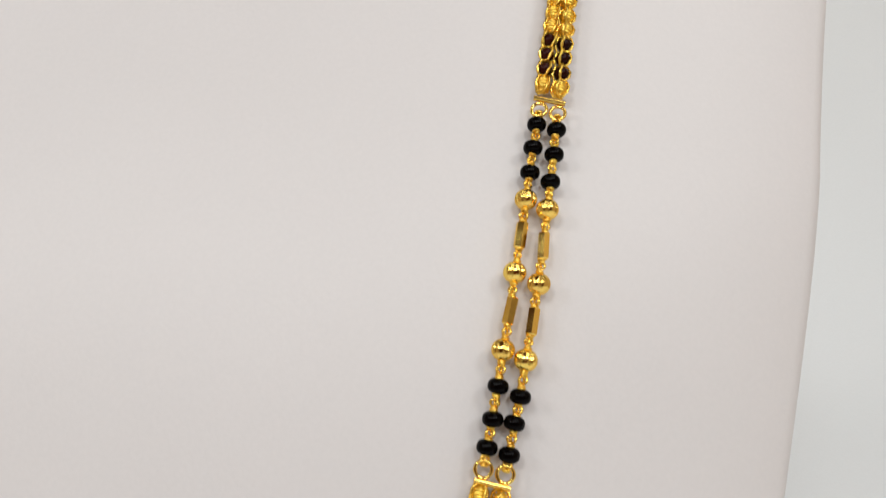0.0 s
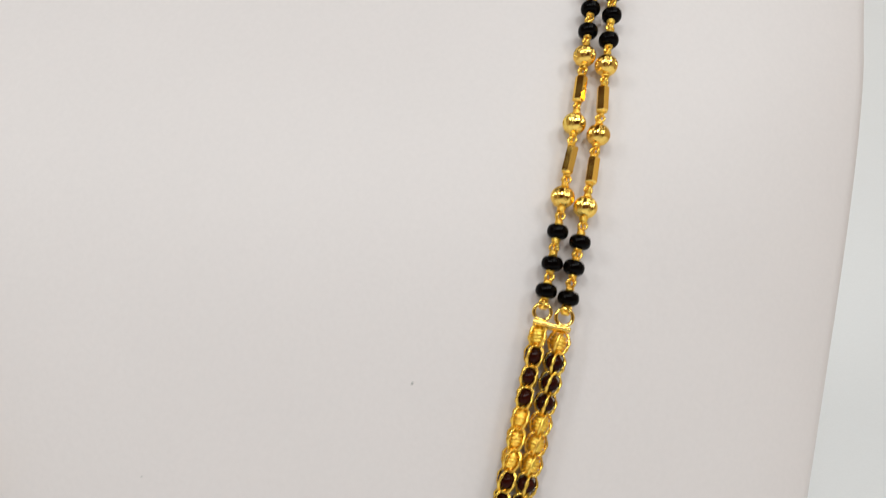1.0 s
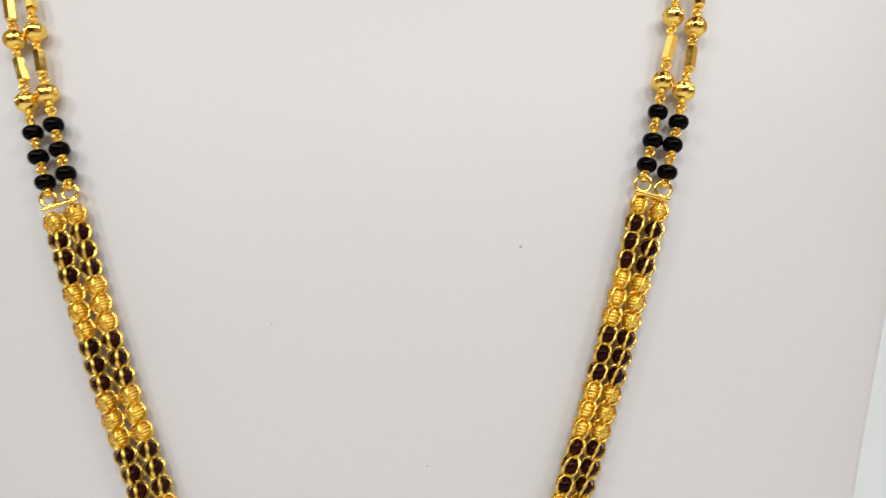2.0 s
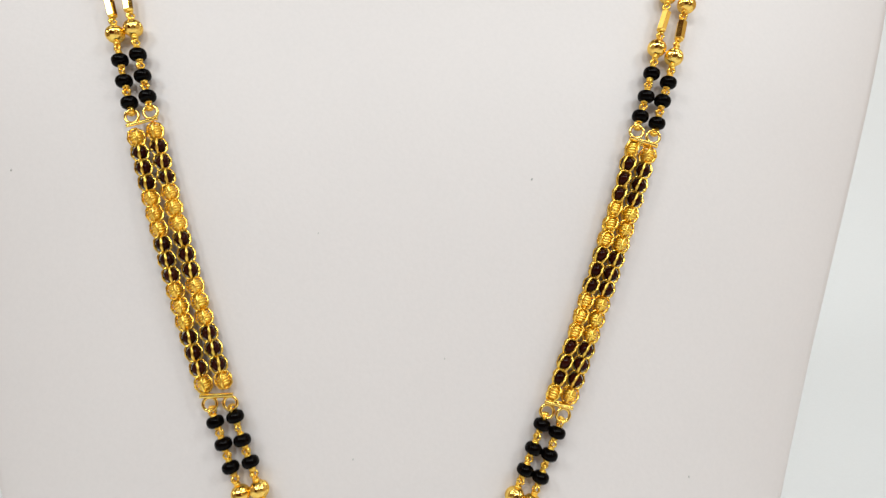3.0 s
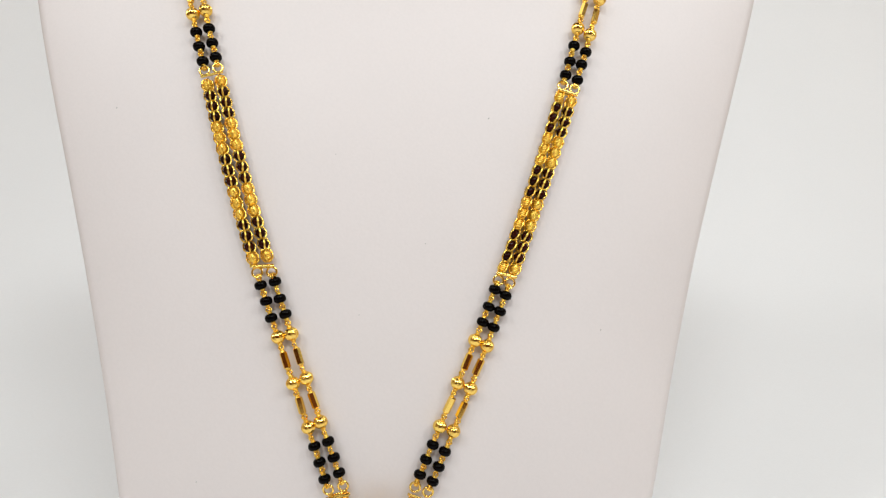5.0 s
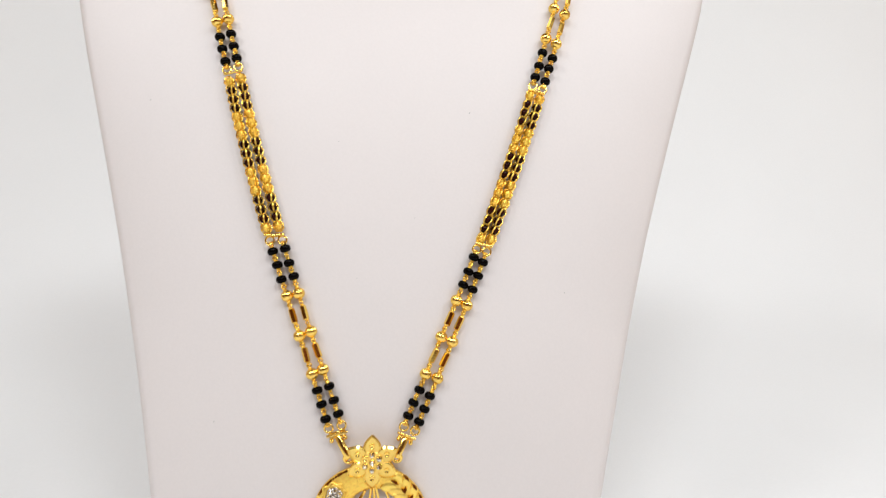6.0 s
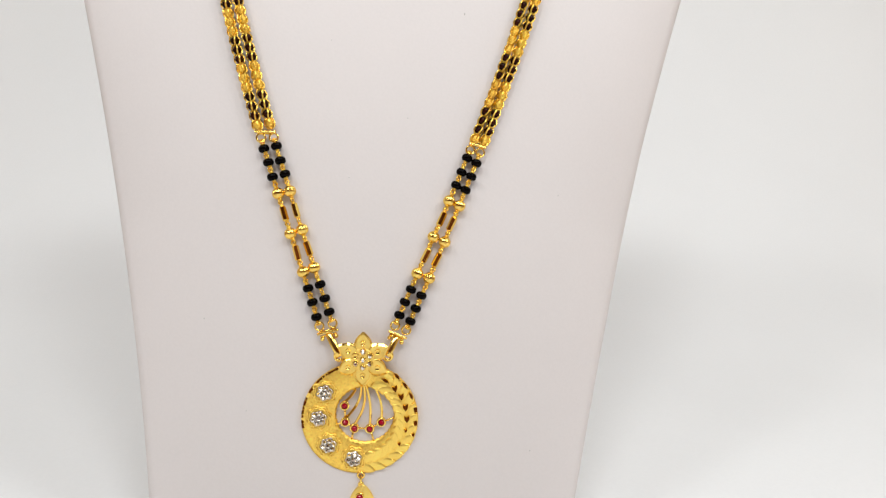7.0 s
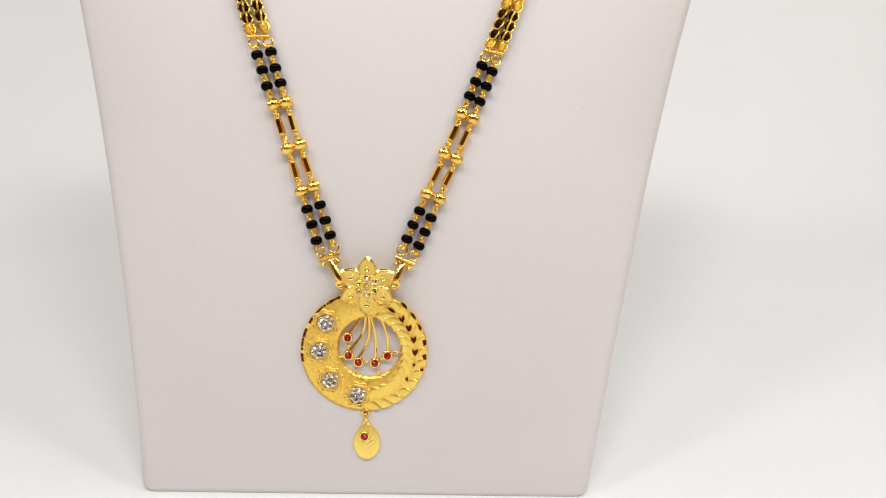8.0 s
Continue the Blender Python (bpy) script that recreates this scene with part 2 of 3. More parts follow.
def display_board():
    """Padded board: thick, with rounded edges and corners, bent back towards its top."""
    stand = new("necklace_display")
    stand.matrix_basis = Matrix.Translation((BOARD_X * 0.1, 0.0, 0))
    bm = bmesh.new()
    h = THICK / 2
    rows = []
    # stations: height, half thickness
    low_r, top_r = 0.022, h
    plan = []
    for i in range(7):
        a = math.pi / 2 * i / 6
        plan.append((LOW_Z + low_r * (1 - math.cos(a)), h - low_r * (1 - math.sin(a))))
    for i in range(1, 91):
        plan.append((LOW_Z + low_r + (TOP_Z - LOW_Z - low_r) * i / 90, h))
    for i in range(1, 9):
        a = math.pi / 2 * i / 8
        plan.append((TOP_Z + top_r * math.sin(a), max(h * math.cos(a), 0.002)))
    corner = 0.028
    for z, th in plan:
        p, n, t = front_frame(min(z, TOP_Z))
        mid = p - n * (LIE + h) + (t * (z - TOP_Z) if z > TOP_Z else Vector((0, 0, 0)))
        left, right = sides(z)
        mid_x, w = (left + right) / 2, (right - left) / 2
        for end in (z - LOW_Z, TOP_Z + top_r - z):
            if end < corner:
                w += -corner + math.sqrt(max(corner**2 - (corner - end) ** 2, 0))
        r = min(th, 0.03)
        loop = []
        for cx, cy, a0 in ((w - r, th - r, 0), (-w + r, th - r, 90), (-w + r, -th + r, 180), (w - r, -th + r, 270)):
            for k in range(6):
                a = radians(a0 + 90 * k / 5)
                loop.append((cx + r * math.cos(a), cy + r * math.sin(a)))
            if a0 == 0:
                loop += [((w - r) * (1 - 2 * k / 36), th) for k in range(1, 36)]
            if a0 == 180:
                loop += [((w - r) * (-1 + 2 * k / 36), -th) for k in range(1, 36)]
        full = (right - left) / 2
        rows.append([bm.verts.new(world_of(mid + n * (dy - bend(z) * (0.108 if dx > 0 else 0.066) * abs(dx / full) ** 4) + Vector((mid_x + dx, 0, 0))))
                     for dx, dy in loop])
    n = len(rows[0])
    for one, two in zip(rows, rows[1:]):
        for j in range(n):
            bm.faces.new((one[j], one[(j + 1) % n], two[(j + 1) % n], two[j]))
    bm.faces.new(rows[0][::-1])
    bm.faces.new(rows[-1])
    part("panel", bm, leatherette, stand)
    # stray lint on the cover
    for x, z, size in ((0.247, 0.908, 0.22), (0.10, 0.62, 0.16), (-0.05, 0.46, 0.16), (-0.11, 0.82, 0.14), (-0.41, 0.09, 0.2),
                       (-0.30, -0.15, 0.16), (0.505, 0.43, 0.18), (0.45, -0.25, 0.16), (-0.62, 0.92, 0.2)):
        p, nn, t = front_frame(z)
        spot = bmesh.new()
        bmesh.ops.create_icosphere(spot, subdivisions=1, radius=size * MM)
        for v in spot.verts:
            v.co = Vector((v.co.x * 0.8 + 0.3 * v.co.z, v.co.y * 0.35, v.co.z * 1.2)) * (1 + 0.2 * math.sin(9000 * v.co.x))
        at = world_of(p - nn * LIE + Vector((x, 0, 0)))
        part("lint_speck", spot, lint, stand, "tiny grey lint speck", Matrix.Translation(at))
    return tagged(stand, "white leatherette necklace display board, leaning back, on the white backdrop", "necklace stand")


board = display_board()


# ---- setting ----
def setting(name, bm, mat, label, smooth=False):
    ob = new(name, mesh_of(name, bm, mat, smooth))
    return tagged(ob, label, name.split("_")[0], kind="structure")


def backdrop():
    """One white sheet: flat on the table, swept up into an upright background."""
    bm = bmesh.new()
    line = [(-0.95 + 1.07 * i / 12, 0.0) for i in range(13)]
    for i in range(1, 15):
        a = math.pi / 2 * i / 14
        line.append((0.12 + 0.28 * math.sin(a), 0.28 * (1 - math.cos(a))))
    line += [(0.40, 0.28 + 0.22 * i / 4) for i in range(1, 5)]
    rows = []
    for y, z in line:
        rows.append([bm.verts.new((-0.48 + 0.96 * j / 20, y, z)) for j in range(21)])
    for one, two in zip(rows, rows[1:]):
        for j in range(20):
            bm.faces.new((one[j], one[j + 1], two[j + 1], two[j]))
    ob = setting("backdrop", bm, paper, "seamless white paper backdrop under and behind the display", True)
    sol = ob.modifiers.new("thickness", "SOLIDIFY")
    sol.thickness, sol.offset = 0.0006, -1
    return ob


backdrop()
# unseen room added round the display for bounced light and reflections
R0, R1, RB, RF, RH = -0.8, 0.8, 0.48, -1.0, 0.78
setting("floor", box(bmesh.new(), R0, R1, RF, RB, -0.03, -0.002), bounce_tan, "plain pale table top under the backdrop")
setting("ceiling", box(bmesh.new(), R0, R1, RF, RB, RH, RH + 0.04), ceiling_reflection, "unseen dark brown ceiling, added for reflections in the gold")
setting("wall_north", box(bmesh.new(), R0, R1, RB, RB + 0.04, -0.03, RH), bounce_tan, "unseen plain wall, added for bounced light behind the backdrop")
setting("wall_south", box(bmesh.new(), R0, R1, RF - 0.04, RF, -0.03, RH), mirror_brown, "unseen dark brown wall, added for the gold to mirror")
# no door is known here: a dark sheet added for the gold to mirror
setting("door_1", box(bmesh.new(), -0.38, 0.38, RF, RF + 0.015, -0.004, 0.75), mirror_dark, "unseen dark sheet, stands in for the darkness mirrored in the gold")
setting("wall_east", box(bmesh.new(), R1, R1 + 0.04, RF, RB, -0.03, RH), bounce_tan, "unseen plain wall, added for bounced light")
setting("wall_west", box(bmesh.new(), R0 - 0.04, R0, RF, RB, -0.03, RH), bounce_tan, "unseen plain wall, added for bounced light")


# ---- the necklace: two lanes of beads and links on each side, and a pendant ----
class Lane:
    """A lane of the necklace lying on the board: sideways place as a polynomial of the height; places on it are lengths from its low end."""

    def __init__(self, *c):
        pts = []
        def x_of(z):
            if z > 1.38:
                return x_of(1.38) + (z - 1.38) * (x_of(1.38) - x_of(1.30)) / 0.08
            return (((c[0] * z + c[1]) * z + c[2]) * z + c[3]) * z + c[4]
        for i in range(901):
            z = 0.0 + TOP_Z * i / 900
            p, n, t = front_frame(z)
            pts.append((p + Vector((x_of(z), 0, 0)), n))
        # over the top edge and a little way down the back
        p, n, t = front_frame(TOP_Z)
        centre, r = p - n * (LIE + THICK / 2), LIE + THICK / 2
        x_end, dx = x_of(TOP_Z), (x_of(TOP_Z) - x_of(TOP_Z - 0.1)) / 0.1
        for i in range(1, 40):
            a = math.pi * i / 39
            d = n * math.cos(a) + t * math.sin(a)
            pts.append((centre + d * r + Vector((x_end + dx * r * a * 0.4, 0, 0)), d))
        x_end += dx * r * math.pi * 0.4
        for i in range(1, 20):
            pts.append((centre - n * r - t * 0.3 * i / 19 + Vector((x_end, 0, 0)), -n))
        self.p = [world_of(q) for q, _ in pts]
        self.n = [q for _, q in pts]
        self.s = [0.0]
        for a, b in zip(self.p, self.p[1:]):
            self.s.append(self.s[-1] + (b - a).length)
        self.length = self.s[-1]

    def pose_at(self, s):
        """Pose of a piece at a length s in metres: z along the lane, y into the board."""
        i = min(max(int(np.searchsorted(self.s, s)), 1), len(self.s) - 1)
        f = (s - self.s[i - 1]) / (self.s[i] - self.s[i - 1])
        at = self.p[i - 1].lerp(self.p[i], f)
        j, k = max(i - 8, 0), min(i + 8, len(self.p) - 1)
        zz = (self.p[k] - self.p[j]).normalized()
        yy = -(self.n[i] - zz * self.n[i].dot(zz)).normalized()
        xx = yy.cross(zz)
        m = Matrix((xx, yy, zz)).transposed().to_4x4()
        m.translation = at
        return m


necklace = new("necklace")
necklace.matrix_basis = Matrix.Translation((0, 0.0016, FOOT - 0.0446))
tagged(necklace, "gold necklace with black beads, lying on the white display board", "necklace")


def bead_mesh():
    bm = bmesh.new()
    rows = []
    for k in range(13):
        a = math.pi * (k / 12 - 0.5)
        r = 1.42 * abs(math.cos(a)) ** 0.70
        z = 1.03 * math.copysign(abs(math.sin(a)) ** 0.85, a)
        rows.append((max(r, 0.28) * MM, z * MM))
    return mesh_of("black_bead", revolve(bm, rows, 28), black_glass)


def ball_mesh():
    bm = bmesh.new()
    rows = [(max(1.60 * math.cos(math.pi * (k / 16 - 0.5)), 0.22) * MM, 1.52 * math.sin(math.pi * (k / 16 - 0.5)) * MM) for k in range(17)]
    def flute(a, k):
        # three engraved lines, then a smooth gore, six times round
        depth = 0.055 * max(0.0, math.sin(math.pi * k / 16)) ** 0.5
        u = math.degrees(a) % 60 - 30
        return 1 - depth * sum(math.exp(-((u - line) / 2.2) ** 2) for line in (-9, 0, 9))
    return mesh_of("gold_ball", revolve(bm, rows, 216, flute), gold)


def bar_mesh():
    """Six-sided faceted tube with stepped ends."""
    bm = bmesh.new()
    revolve(bm, [(0.42 * MM, -1.92 * MM), (0.70 * MM, -1.88 * MM), (0.86 * MM, -1.72 * MM),
                 (0.86 * MM, 1.72 * MM), (0.70 * MM, 1.88 * MM), (0.42 * MM, 1.92 * MM)], 6)
    return mesh_of("gold_tube", bm, gold_tube, False)


def eye_loop_mesh(length):
    """One wire wound round its neck and bent into an eye; the eye reaches past the middle of a gap of that length."""
    bm = bmesh.new()
    neck = length / 2 - 0.62 * MM
    turns = max(1.5, round(neck / (0.34 * MM)) + 0.5)
    pts = []
    n = int(turns * 9)
    for i in range(n + 1):
        a = 2 * math.pi * turns * i / n
        pts.append(((0.44 - 0.06 * i / n) * MM * math.cos(a), (0.44 - 0.06 * i / n) * MM * math.sin(a), -length / 2 + neck * i / n))
    top, rz = -length / 2 + neck, 0.50 * MM
    for i in range(15):
        a = -math.pi / 2 + 2 * math.pi * i / 14.5
        pts.append((0.56 * MM * math.cos(a), 0.02 * MM * i, top + rz * (1 + math.sin(a)) + 0.08 * MM))
    tube(bm, pts, 0.19 * MM, 6)
    return mesh_of("eye_loop", bm, gold_wire)


def cage_mesh():
    """Two crossed oval hoops of twisted flat wire that hold a bead, drawn slightly round it, with a small joint below."""
    bm = bmesh.new()
    for turn, wide in ((-90, 1.33), (0, 1.30)):
        pts = []
        for i in range(56):
            a = 2 * math.pi * i / 56
            u, z = wide * math.copysign(abs(math.cos(a)) ** 0.85, math.cos(a)), 1.47 * math.sin(a)
            tw = radians(turn) + radians(12) * math.sin(a)
            pts.append((u * math.cos(tw) * MM, u * math.sin(tw) * MM, z * MM))
        tube(bm, pts, 0.165 * MM, 6, True, 1.55, math.pi / 7)
    tube(bm, ring_points(0.45 * MM, 0.45 * MM, 10, (0, 0, -1.36 * MM), "xy"), 0.17 * MM, 5, True)
    return mesh_of("cage_link", bm, gold_wire)


def caged_bead_mesh(is_black):
    """A round glass bead, or a short post wound with gold wire."""
    bm = bmesh.new()
    if is_black:
        rows = [(max(1.12 * math.cos(math.pi * (k / 10 - 0.5)), 0.1) * MM, 1.12 * math.sin(math.pi * (k / 10 - 0.5)) * MM) for k in range(11)]
        return mesh_of("black_core", revolve(bm, rows, 20), brown_glass)
    revolve(bm, [(max(0.90 * math.cos(math.pi * (k / 8 - 0.5)), 0.2) * MM, 1.2 * math.sin(math.pi * (k / 8 - 0.5)) * MM) for k in range(9)], 14)
    pts, turns = [], 4.5
    for i in range(int(turns * 12) + 1):
        f = i / (turns * 12)
        a = 2 * math.pi * turns * f
        r = (0.60 + 0.36 * math.sin(math.pi * f)) * MM
        pts.append((r * math.cos(a), r * math.sin(a), (-0.95 + 1.9 * f) * MM))
    tube(bm, pts, 0.19 * MM, 6)
    return mesh_of("gold_core", bm, gold_coil)


def ring_mesh(outer, wire):
    bm = bmesh.new()
    tube(bm, ring_points((outer - wire) * MM, (outer - wire) * MM, 26), wire * MM, 8, True)
    return mesh_of("ring", bm, gold)


BEAD, BALL, TUBE, CAGE = bead_mesh(), ball_mesh(), bar_mesh(), cage_mesh()
CORE = {True: caged_bead_mesh(True), False: caged_bead_mesh(False)}
RING = ring_mesh(1.36, 0.26)
LINKS = {}
# the pieces of a beaded section from its lowest bead up; tubes sit between the balls
SECTION = ("bead", "bead", "bead", "ball", "ball", "ball", "bead", "bead", "bead")
HALF = {"bead": 1.0, "ball": 1.46, "tube": 1.85}
rng = random.Random(4)


def wire_link(lane, low, high):
    """A pair of interlocked eyes that fills the gap between two pieces."""
    gap = round((high - low) / MM * 5) / 5
    if gap not in LINKS:
        LINKS[gap] = eye_loop_mesh((gap + 0.2) * MM)
    turn = rng.choice((20, 65, 110, 155)) + rng.uniform(-12, 12)
    m = lane.pose_at((low + high) / 2)
    under(necklace, "eye_loop", LINKS[gap], m @ pose(0, 0, 0, 0, 0, turn))
    under(necklace, "eye_loop", LINKS[gap], m @ pose(0, 0, 0, 180, 0, turn + 90))


def beaded_section(lane, places, turns):
    """Beads, balls and tubes at lengths along a lane, in millimetres; turns: how the two tubes lie about their length."""
    row, turns = [], list(turns)
    for kind, place in zip(SECTION, places):
        s = place * MM
        if kind == "ball" and row and row[-1][0] == "ball":
            row.append(("tube", (row[-1][1] + s) / 2))
        row.append((kind, s))
    for kind, s in row:
        me = {"bead": BEAD, "ball": BALL, "tube": TUBE}[kind]
        m = lane.pose_at(s) @ pose(rng.uniform(-.1, .1) * MM, 0, 0, rng.uniform(-5, 5), rng.uniform(-5, 5), turns.pop(0) + rng.uniform(-3, 3) if kind == "tube" else rng.uniform(0, 360))
        under(necklace, {"bead": "black_bead", "ball": "gold_ball", "tube": "gold_tube"}[kind], me, m)
    for (ka, a), (kb, b) in zip(row, row[1:]):
        wire_link(lane, a + HALF[ka] * MM, b - HALF[kb] * MM)


# how the hoops of each chain are turned about it
CAGE_TURN = {"right_inner": 42, "right_outer": -12, "left_inner": 12, "left_outer": 14}


def cage_link(lane, s, is_black, turn):
    m = lane.pose_at(s) @ pose(0, 0, 0, rng.uniform(-4, 4), rng.uniform(-4, 4), turn + rng.uniform(-9, 9))
    ob = under(necklace, "cage_link", CAGE, m)
    under(ob, "black_core" if is_black else "gold_core", CORE[is_black], m, "black bead" if is_black else "wound gold wire")


def chain_section(lane, first, last, count, turn):
    """Links from the height first to last: one gold, then by threes black and gold."""
    for i in range(count):
        s = first + (last - first) * i / (count - 1)
        if s < lane.length - 1.5 * MM:
            cage_link(lane, s, ((i - 1) // 3) % 2 == 0 and i > 0 and not (count == 17 and i == 16), turn)


def connector(lanes, stations, up, share, reach=4.15, drop=1.5):
    """A flat bar across both lanes, at a reach past the last beads, with a ring for each lane."""
    ends = []
    middle = sum(stations) / 2
    for lane, s in zip(lanes, stations):
        bar_s = middle + (s - middle) * share + up * reach * MM
        ring_s = bar_s - up * drop * MM
        under(necklace, "ring", RING, lane.pose_at(ring_s) @ pose(0, -0.1 * MM, 0, 0, rng.uniform(-12, 12), rng.uniform(-10, 10)))
        wire_link(lane, *sorted((s + up * 0.95 * MM, ring_s - up * 0.55 * MM)))
        ends.append(lane.pose_at(bar_s))
    a, b = ends[0].translation, ends[1].translation
    d = (b - a).normalized()
    yy = ends[0].col[1].to_3d().normalized()
    zz = d.cross(yy).normalized()
    m = Matrix((d, zz.cross(d), zz)).transposed().to_4x4()
    m.translation = (a + b) / 2
    half = (b - a).length / 2 + 1.0 * MM
    bm = bmesh.new()
    tube(bm, [(-half, -0.6 * MM, 0), (-half * 0.97, -0.6 * MM, 0), (half * 0.97, -0.6 * MM, 0), (half, -0.6 * MM, 0)], 0.30 * MM, 8, False, 1.3)
    tube(bm, [(-half * 0.8, 0.1 * MM, up * 0.35 * MM), (half * 0.8, 0.1 * MM, up * 0.35 * MM)], 0.26 * MM, 6)
    part("connector_bar", bm, gold, necklace, "flat gold spacer bar", m)
    return m, half


lanes = {
    "right_inner": Lane(0.0695, -0.1978, 0.1211, 0.3864, 0.0487),
    "right_outer": Lane(-0.0244, 0.0638, -0.1008, 0.4405, 0.0794),
    "left_inner": Lane(-0.0763, 0.1930, -0.1153, -0.3367, -0.0500),
    "left_outer": Lane(-0.1258, 0.3416, -0.2638, -0.2801, -0.0897),
}
# lengths along each lane: the pieces of the lower and of the upper beaded section
PLACES = {
    "right_inner": ((12.00, 15.64, 19.28, 23.69, 34.14, 44.49, 48.97, 52.72, 56.82), (110.73, 114.40, 118.70, 123.47, 134.08, 144.84, 149.11, 153.15, 157.09)),
    "right_outer": ((10.51, 14.07, 17.75, 22.70, 32.94, 43.20, 47.67, 51.59, 55.39), (109.49, 113.56, 117.03, 121.83, 132.20, 142.98, 147.24, 151.67, 155.79)),
    "left_inner": ((12.24, 15.91, 19.71, 24.36, 34.64, 45.08, 49.74, 53.46, 57.43), (112.36, 116.15, 120.08, 125.08, 135.80, 147.2, 151.6, 155.8, 159.9)),
    "left_outer": ((10.71, 14.65, 18.41, 22.83, 33.22, 44.11, 48.67, 52.62, 56.40), (111.01, 114.94, 118.76, 123.70, 134.27, 145.0, 149.4, 153.5, 157.4)),
}
# lowest and highest black link of the chain between the sections
CHAIN = {"right_inner": (65.0, 102.2), "right_outer": (64.5, 101.0), "left_inner": (66.35, 103.5), "left_outer": (65.45, 102.2)}
STATIONS = {key: (low[0], low[-1], high[0], high[-1]) for key, (low, high) in PLACES.items()}
PITCH = 2.66
# how the tubes of the upper sections lie
TUBE_TURN = {"right_inner": (20, -20), "right_outer": (-30, -29), "left_inner": (-12, 2), "left_outer": (-8, -14)}
for key, lane in lanes.items():
    low, high = PLACES[key]
    beaded_section(lane, low, (8, -6))
    beaded_section(lane, high, TUBE_TURN[key])
    bottom, top = CHAIN[key]
    step = (top - bottom) / 14
    chain_section(lane, (top + step) * MM, (bottom - step) * MM, 17, CAGE_TURN[key])
    first = high[-1] * MM + 0.0071
    chain_section(lane, first, first + 30 * PITCH * MM, 31, CAGE_TURN[key])
hooks = []
for inner, outer in (("right_inner", "right_outer"), ("left_inner", "left_outer")):
    pair = (lanes[inner], lanes[outer])
    st = [[v * MM for v in STATIONS[k]] for k in (inner, outer)]
    right = inner == "right_inner"
    connector(pair, (st[0][1], st[1][1]), 1, 0.5 if right else 0.35)
    connector(pair, (st[0][2], st[1][2]), -1, 0.78)
    connector(pair, (st[0][3], st[1][3]), 1, 0.8)
    hooks.append(connector(pair, (st[0][0], st[1][0]), -1, 0.72 if right else 0.64, 4.65, 1.85))

# ---- pendant ----
PEND = Matrix.Translation((0, 0, FOOT))
DISC_X, DISC_Z, DISC_R = -0.4, -16.5, 15.2
HOLE_X, HOLE_Z, HOLE_R = 0.9, -15.3, 7.55


def disc_height(r_share):
    """Front of the disc, in millimetres: gently domed between the hole's edge and the rim."""
    return -0.55 + 0.55 * math.sin(math.pi * min(max(r_share, 0), 1)) ** 0.7


def pendant_body():
    bm = bmesh.new()
    n, k = 144, 12
    rows = []
    for front in (True, False):
        for i in range(k + 1):
            f = i / k if front else 1 - i / k
            row = []
            for j in range(n):
                a = 2 * math.pi * j / n
                wave = 0.10 * math.cos(a * 36) if f == 0 else 0.0
                hx, hz = HOLE_X + (HOLE_R + wave) * math.cos(a), HOLE_Z + (HOLE_R + wave) * math.sin(a)
                ox, oz = DISC_X + DISC_R * math.cos(a), DISC_Z + DISC_R * math.sin(a)
                h = disc_height(f) if front else -1.45
                row.append(bm.verts.new(((hx + (ox - hx) * f) * MM, -h * MM, (hz + (oz - hz) * f) * MM)))
            rows.append(row)
    for i in range(len(rows)):
        one, two = rows[i], rows[(i + 1) % len(rows)]
        for j in range(n):
            bm.faces.new((one[j], one[(j + 1) % n], two[(j + 1) % n], two[j]))
    ob = part("pendant", bm, gold_matte, necklace, "round open gold pendant with a flower, red and clear stones", PEND)
    ob.data.polygons.foreach_set("use_smooth", [True] * len(ob.data.polygons))
    return ob


pendant = pendant_body()


def sub(name, bm, mat, label="", smooth=True, at=(0, 0, 0), turn=0.0, tilt=(0, 0)):
    """A piece of the pendant at millimetres x, height, z, turned in the pendant's plane."""
    m = PEND @ Matrix.Translation((at[0] * MM, -at[1] * MM, at[2] * MM)) @ pose(0, 0, 0, tilt[0], 0, tilt[1]) @ pose(0, 0, 0, 0, -turn, 0)
    return part(name, bm, mat, pendant, label, m, smooth)


def petal_outline(length, width, base):
    pts = []
    for i in range(11):
        f = i / 10
        w = width / 2 * math.sin(math.pi * (0.14 + 0.86 * f)) ** 0.95 if f < 1 else 0
        pts.append(((base + (length - base) * f), w))
    return pts


def petal(length=7.1, width=4.25, base=1.6):
    """A pointed petal along +x, dished, with a bright rim."""
    bm = bmesh.new()
    side = petal_outline(length, width, base)
    rows = []
    for x, w in side:
        f = (x - base) / (length - base)
        row = []
        for k in range(-3, 4):
            u = k / 3
            h = 1.05 - 0.10 * f * f + 0.11 * u * u * (1 - 0.4 * f) + (0.10 if abs(u) == 1 else 0)
            row.append(bm.verts.new((x * MM, -h * MM, w * u * MM)))
        rows.append(row)
    for one, two in zip(rows, rows[1:]):
        for j in range(6):
            bm.faces.new((one[j], one[j + 1], two[j + 1], two[j]))
    bmesh.ops.remove_doubles(bm, verts=bm.verts, dist=1e-6)
    made = bmesh.ops.extrude_face_region(bm, geom=bm.faces[:])
    for v in [g for g in made["geom"] if isinstance(g, bmesh.types.BMVert)]:
        v.co.y += 0.45 * MM
    return bm


